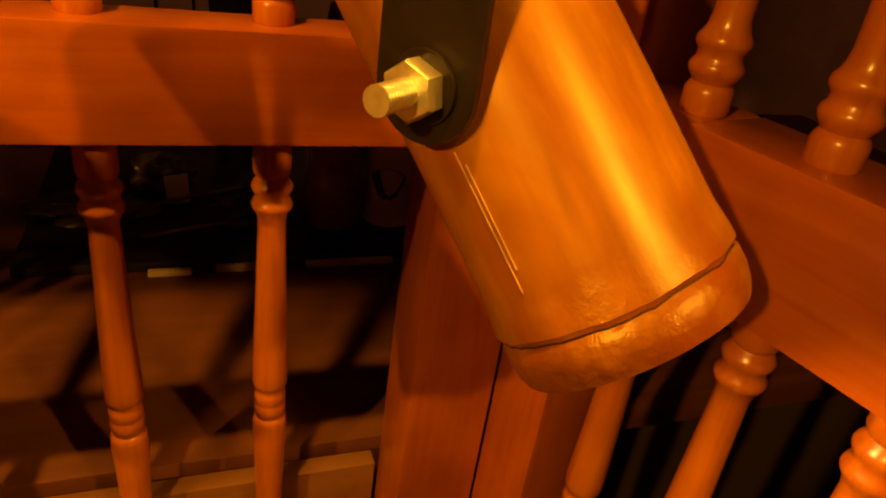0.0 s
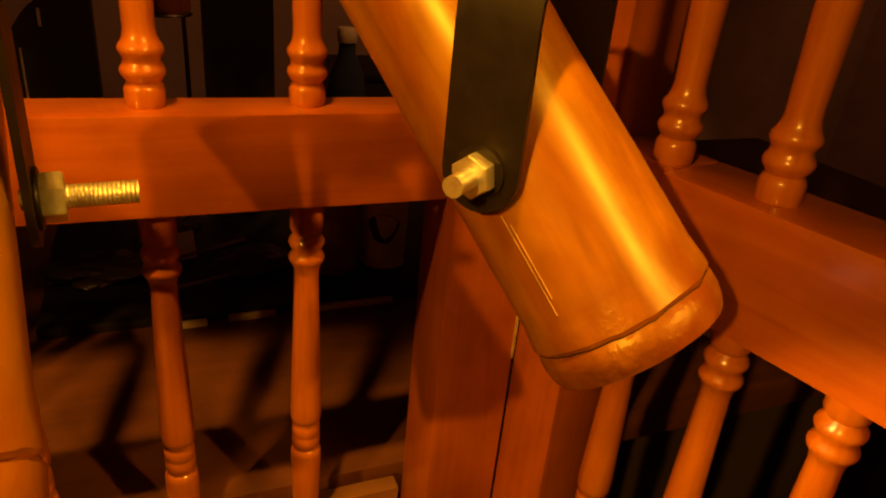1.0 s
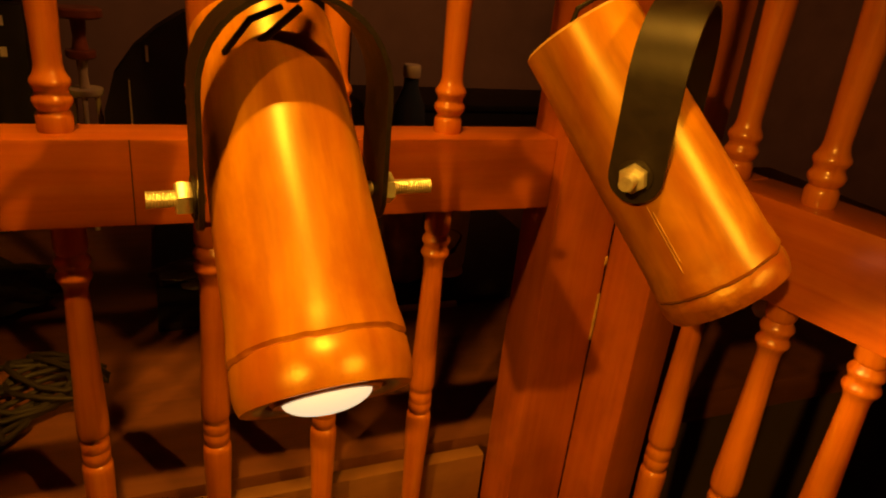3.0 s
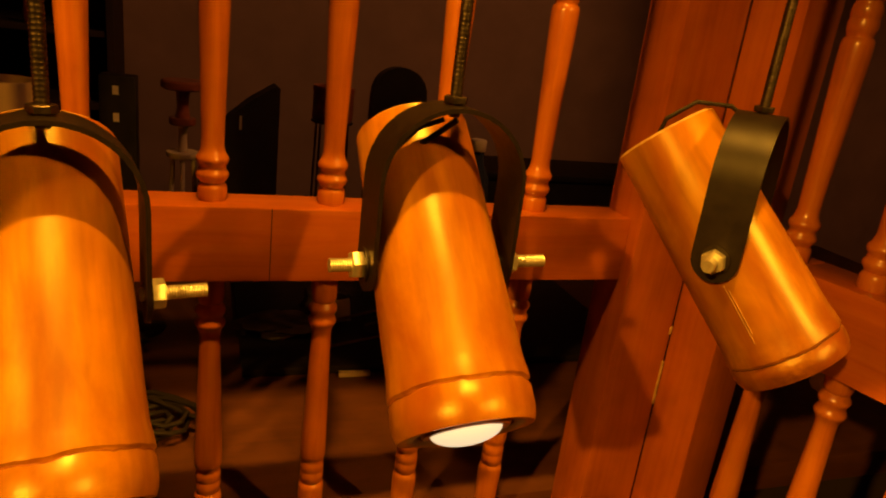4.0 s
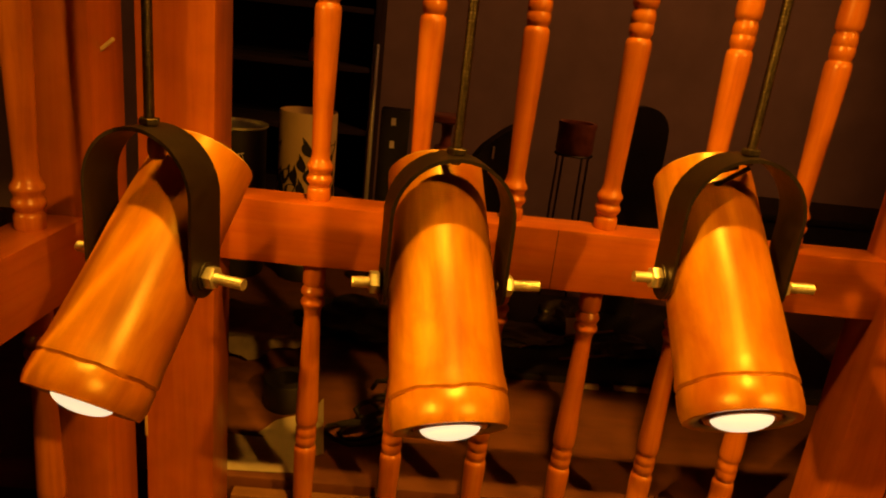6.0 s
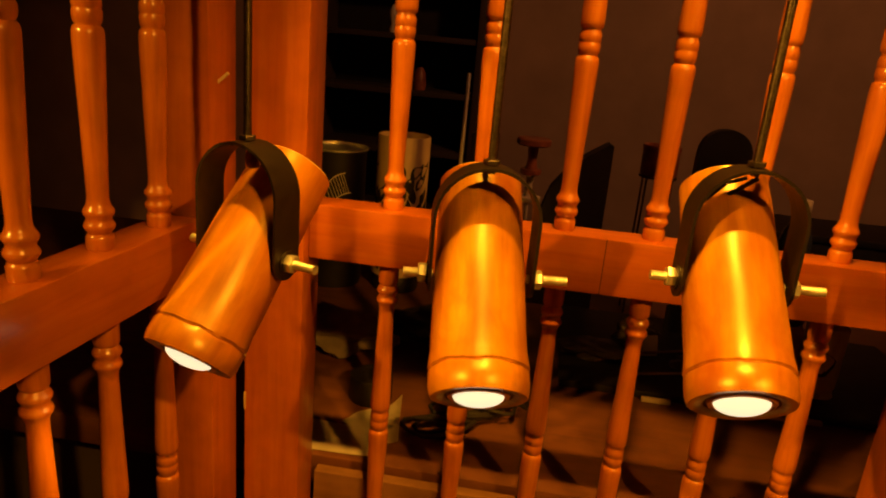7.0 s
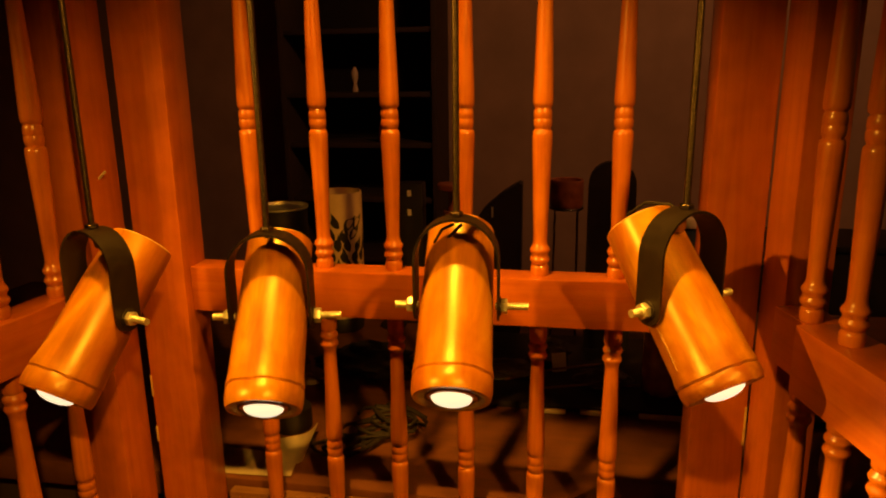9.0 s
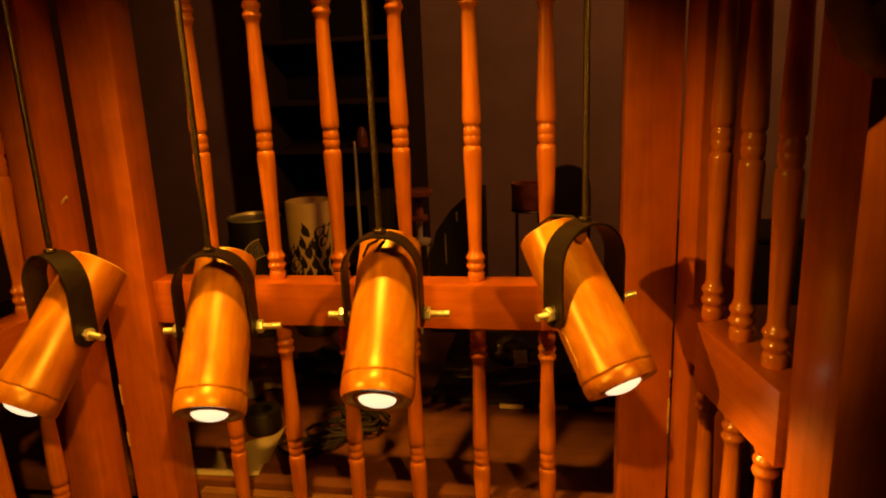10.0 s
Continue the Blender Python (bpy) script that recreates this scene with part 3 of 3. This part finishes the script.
crumple("cloth", "dark bunched rag on the counter", "cloth", (-0.43, 0.63, TOP), (0.09, 0.05, 0.05), 9, BLACK)

solid("tape_roll", lathe([(0.017, 0.0), (0.030, 0.0), (0.031, 0.002), (0.031, 0.036), (0.030, 0.038), (0.017, 0.038), (0.017, 0.0)], 32, False), BLACK, "black roll of tape standing on the counter", "tape roll", pose(-0.495, 0.398, TOP))
disc = thing("clear_lid", "round cloudy plastic lid leaning against a rag", "lid", pose(-0.468, 0.556, TOP, -72, 0, 12))
m, t, p = nodes_of("cloudy_plastic")
p.inputs["Base Color"].default_value = (0.35, 0.27, 0.18, 1)
p.inputs["Roughness"].default_value, p.inputs["Alpha"].default_value = 0.3, 0.45
part("plate", lathe([(0.002, 0.0), (0.050, 0.0), (0.053, 0.002), (0.053, 0.006), (0.050, 0.004), (0.002, 0.002)], 36), m, disc, "", pose(0, 0.054, 0))

rng = random.Random(11)
for k in range(4):
    pts, p0 = [], Vector((-0.40 + 0.02 * k, 0.33 + 0.025 * k, 0.0))
    for i in range(28):
        a = i * 0.55 + k
        pts.append((p0.x + 0.045 * math.cos(a) + 0.0016 * i, p0.y + 0.030 * math.sin(a * 1.1 + k) + 0.001 * i, TOP + 0.004 + 0.006 * k + 0.004 * (1 + math.sin(a * 2.3))))
    solid("cable_coil", tube(pts, 0.0032, 8), CABLE, "loosely coiled black cable lying on the counter", "cable", None, "coiled cables")


def sheet(label, corners, lift, seed):
    bm = bmesh.new()
    n = 10
    a, b, c, d = (Vector((*q, 0)) for q in corners)
    grid = []
    for i in range(n + 1):
        for j in range(n + 1):
            u, v = i / n, j / n
            q = (a * (1 - u) + b * u) * (1 - v) + (d * (1 - u) + c * u) * v
            q.z = TOP + 0.001 + lift * (max(0, u - 0.6) ** 2 * 2 + 0.05 * (1 + noise.noise((u * 3, v * 3, seed))))
            grid.append(bm.verts.new(q))
    for i in range(n):
        for j in range(n):
            k = i * (n + 1) + j
            bm.faces.new((grid[k], grid[k + 1], grid[k + n + 2], grid[k + n + 1]))
    bmesh.ops.solidify(bm, geom=bm.faces[:], thickness=-0.0006)
    return solid("paper_sheet", bm, PAPER, label, "paper", None, "loose papers")


sheet("cream paper sheet lying on the counter by the lip", ((-0.590, 0.246), (-0.440, 0.250), (-0.450, 0.312), (-0.588, 0.318)), 0.01, 1)
sheet("cream folded paper sheet with a raised corner", ((-0.515, 0.318), (-0.428, 0.266), (-0.446, 0.385), (-0.500, 0.350)), 0.05, 4)

glass_m, t, p = nodes_of("clear_glass")
p.inputs["Base Color"].default_value = (0.9, 0.88, 0.82, 1)
p.inputs["Roughness"].default_value, p.inputs["Transmission Weight"].default_value = 0.05, 1.0
solid("glass_jar", lathe([(0.030, 0.0), (0.036, 0.004), (0.038, 0.05), (0.036, 0.095), (0.030, 0.105), (0.030, 0.115), (0.028, 0.115), (0.028, 0.10), (0.034, 0.09), (0.035, 0.05), (0.033, 0.008), (0.002, 0.006)], 32), glass_m, "empty clear glass jar behind the side panel", "jar", pose(0.32, 0.30, TOP))

def price_tag():
    bm = box(-0.014, 0.014, -0.0005, 0.0005, 0.0, 0.036, 0)
    bmesh.ops.subdivide_edges(bm, edges=bm.edges[:], cuts=3, use_grid_fill=True)
    for v in bm.verts:
        v.co.y += 6 * v.co.x ** 2 + 2.5 * (v.co.z - 0.018) ** 2
    return bm


solid("card_tag", price_tag(), PAPER, "small bent cream card standing on the dark board", "card", pose(-0.06, 0.660, TOP + 0.0125, -14, 0, 18))
for k, (x0, y0, x1, y1) in enumerate(((-0.16, 0.60, 0.02, 0.70), (-0.10, 0.57, 0.09, 0.61))):
    solid("thin_stick", tube([(x0, y0, TOP + 0.016), ((x0 + x1) / 2, (y0 + y1) / 2 + 0.006, TOP + 0.019), (x1, y1, TOP + 0.016)], 0.0022, 8), PLANK, "thin pale wooden stick lying on the dark board", "stick", None, "loose sticks")

# ---- wall pieces far behind ----
cabinet = thing("low_cabinet", "low black cabinet standing against the plastered wall", "cabinet", pose(0.95, 2.0, 0))
part("body", box(-0.55, 0.55, -0.20, 0.09, 0.0, 0.95, 0.004), BLACK, cabinet)
part("top", box(-0.56, 0.56, -0.21, 0.09, 0.9505, 0.972, 0.003), BLACK, cabinet)

bookcase = thing("bookcase", "tall dark bookcase with a few dim things on its shelves", "bookcase", pose(-0.80, 1.96, 0))
part("back", box(-0.28, 0.28, 0.12, 0.13, 0.0, 2.3, 0), BLACK, bookcase)
for x in (-0.29, 0.27):
    part("side", box(x, x + 0.0195, -0.12, 0.13, 0.0, 2.3, 0.002), DARKROOM, bookcase)
for z in (0.10, 0.55, 0.85, 1.08, 1.28, 1.46, 1.68, 1.95, 2.25):
    part("shelf", box(-0.2695, 0.2695, -0.11, 0.1195, z, z + 0.018, 0.002), DARKROOM, bookcase)
solid("ornament", lathe([(0.010, 0.0), (0.012, 0.01), (0.006, 0.03), (0.012, 0.05), (0.013, 0.07), (0.004, 0.09)], 16), CERAMIC, "small cream ornament on a bookcase shelf", "ornament", pose(-0.825, 1.90, 1.478))
solid("ornament", lathe([(0.020, 0.0), (0.024, 0.02), (0.018, 0.06), (0.010, 0.075)], 16), REDWOOD, "small reddish pot on a bookcase shelf", "ornament", pose(-0.72, 1.90, 1.298))
pole = thing("steel_stand", "thin upright bright metal rod on a small round foot", "rod stand", pose(-0.448, 0.90, TOP))
part("foot", lathe([(0.030, 0.0), (0.031, 0.003), (0.028, 0.007), (0.006, 0.010)], 24), STEEL, pole)
part("rod", lathe([(0.0042, 0.009), (0.0042, 0.449), (0.0030, 0.452)], 12), ZINC, pole, "bright metal rod")

bottle_m, t, p = nodes_of("bluish_plastic")
p.inputs["Base Color"].default_value = (0.10, 0.16, 0.24, 1)
p.inputs["Roughness"].default_value, p.inputs["Transmission Weight"].default_value = 0.12, 0.55
bottle = thing("plastic_bottle", "bluish clear plastic bottle standing on the counter", "bottle", pose(0.185, 0.80, TOP))
part("body", lathe([(0.026, 0.0), (0.031, 0.005), (0.031, 0.07), (0.029, 0.08), (0.031, 0.09), (0.031, 0.19), (0.026, 0.225), (0.013, 0.255), (0.012, 0.275)], 28), bottle_m, bottle)
part("wrapper", lathe([(0.0314, 0.105), (0.0318, 0.107), (0.0318, 0.180), (0.0314, 0.182)], 28, False), plain_material("blue_wrapper", (0.03, 0.22, 0.95), 0.4), bottle, "bright blue wrapper")
part("cap", lathe([(0.0140, 0.272), (0.0145, 0.275), (0.0145, 0.290), (0.013, 0.292)], 20), CERAMIC, bottle)

# ---- a dark shade by the side panel ----
shade = thing("hanging_shade", "dark round lamp shade hanging beside the side panel", "lamp shade", pose(0.205, -0.200, 1.527))
part("shade", lathe([(0.004, 0.0), (0.018, 0.003), (0.034, 0.016), (0.044, 0.04), (0.046, 0.07), (0.040, 0.10), (0.02, 0.12), (0.004, 0.125)], 32), STEEL, shade)
part("tab", box(-0.034, -0.027, -0.034, -0.030, 0.042, 0.054, 0.001), CERAMIC, shade, "small cream tab")
part("cord", tube([(0, 0, 0.12), (0, 0, 0.8), (0, 0, 1.5)], 0.002, 8), CABLE, shade)

solid("wood_chip", box(-0.0015, 0.0015, -0.001, 0.001, -0.009, 0.009, 0.0006), CERAMIC, "pale raw chip at a knot on the stile", "chip", pose(-0.593, 0.128, 1.410, 0, 50, -6))
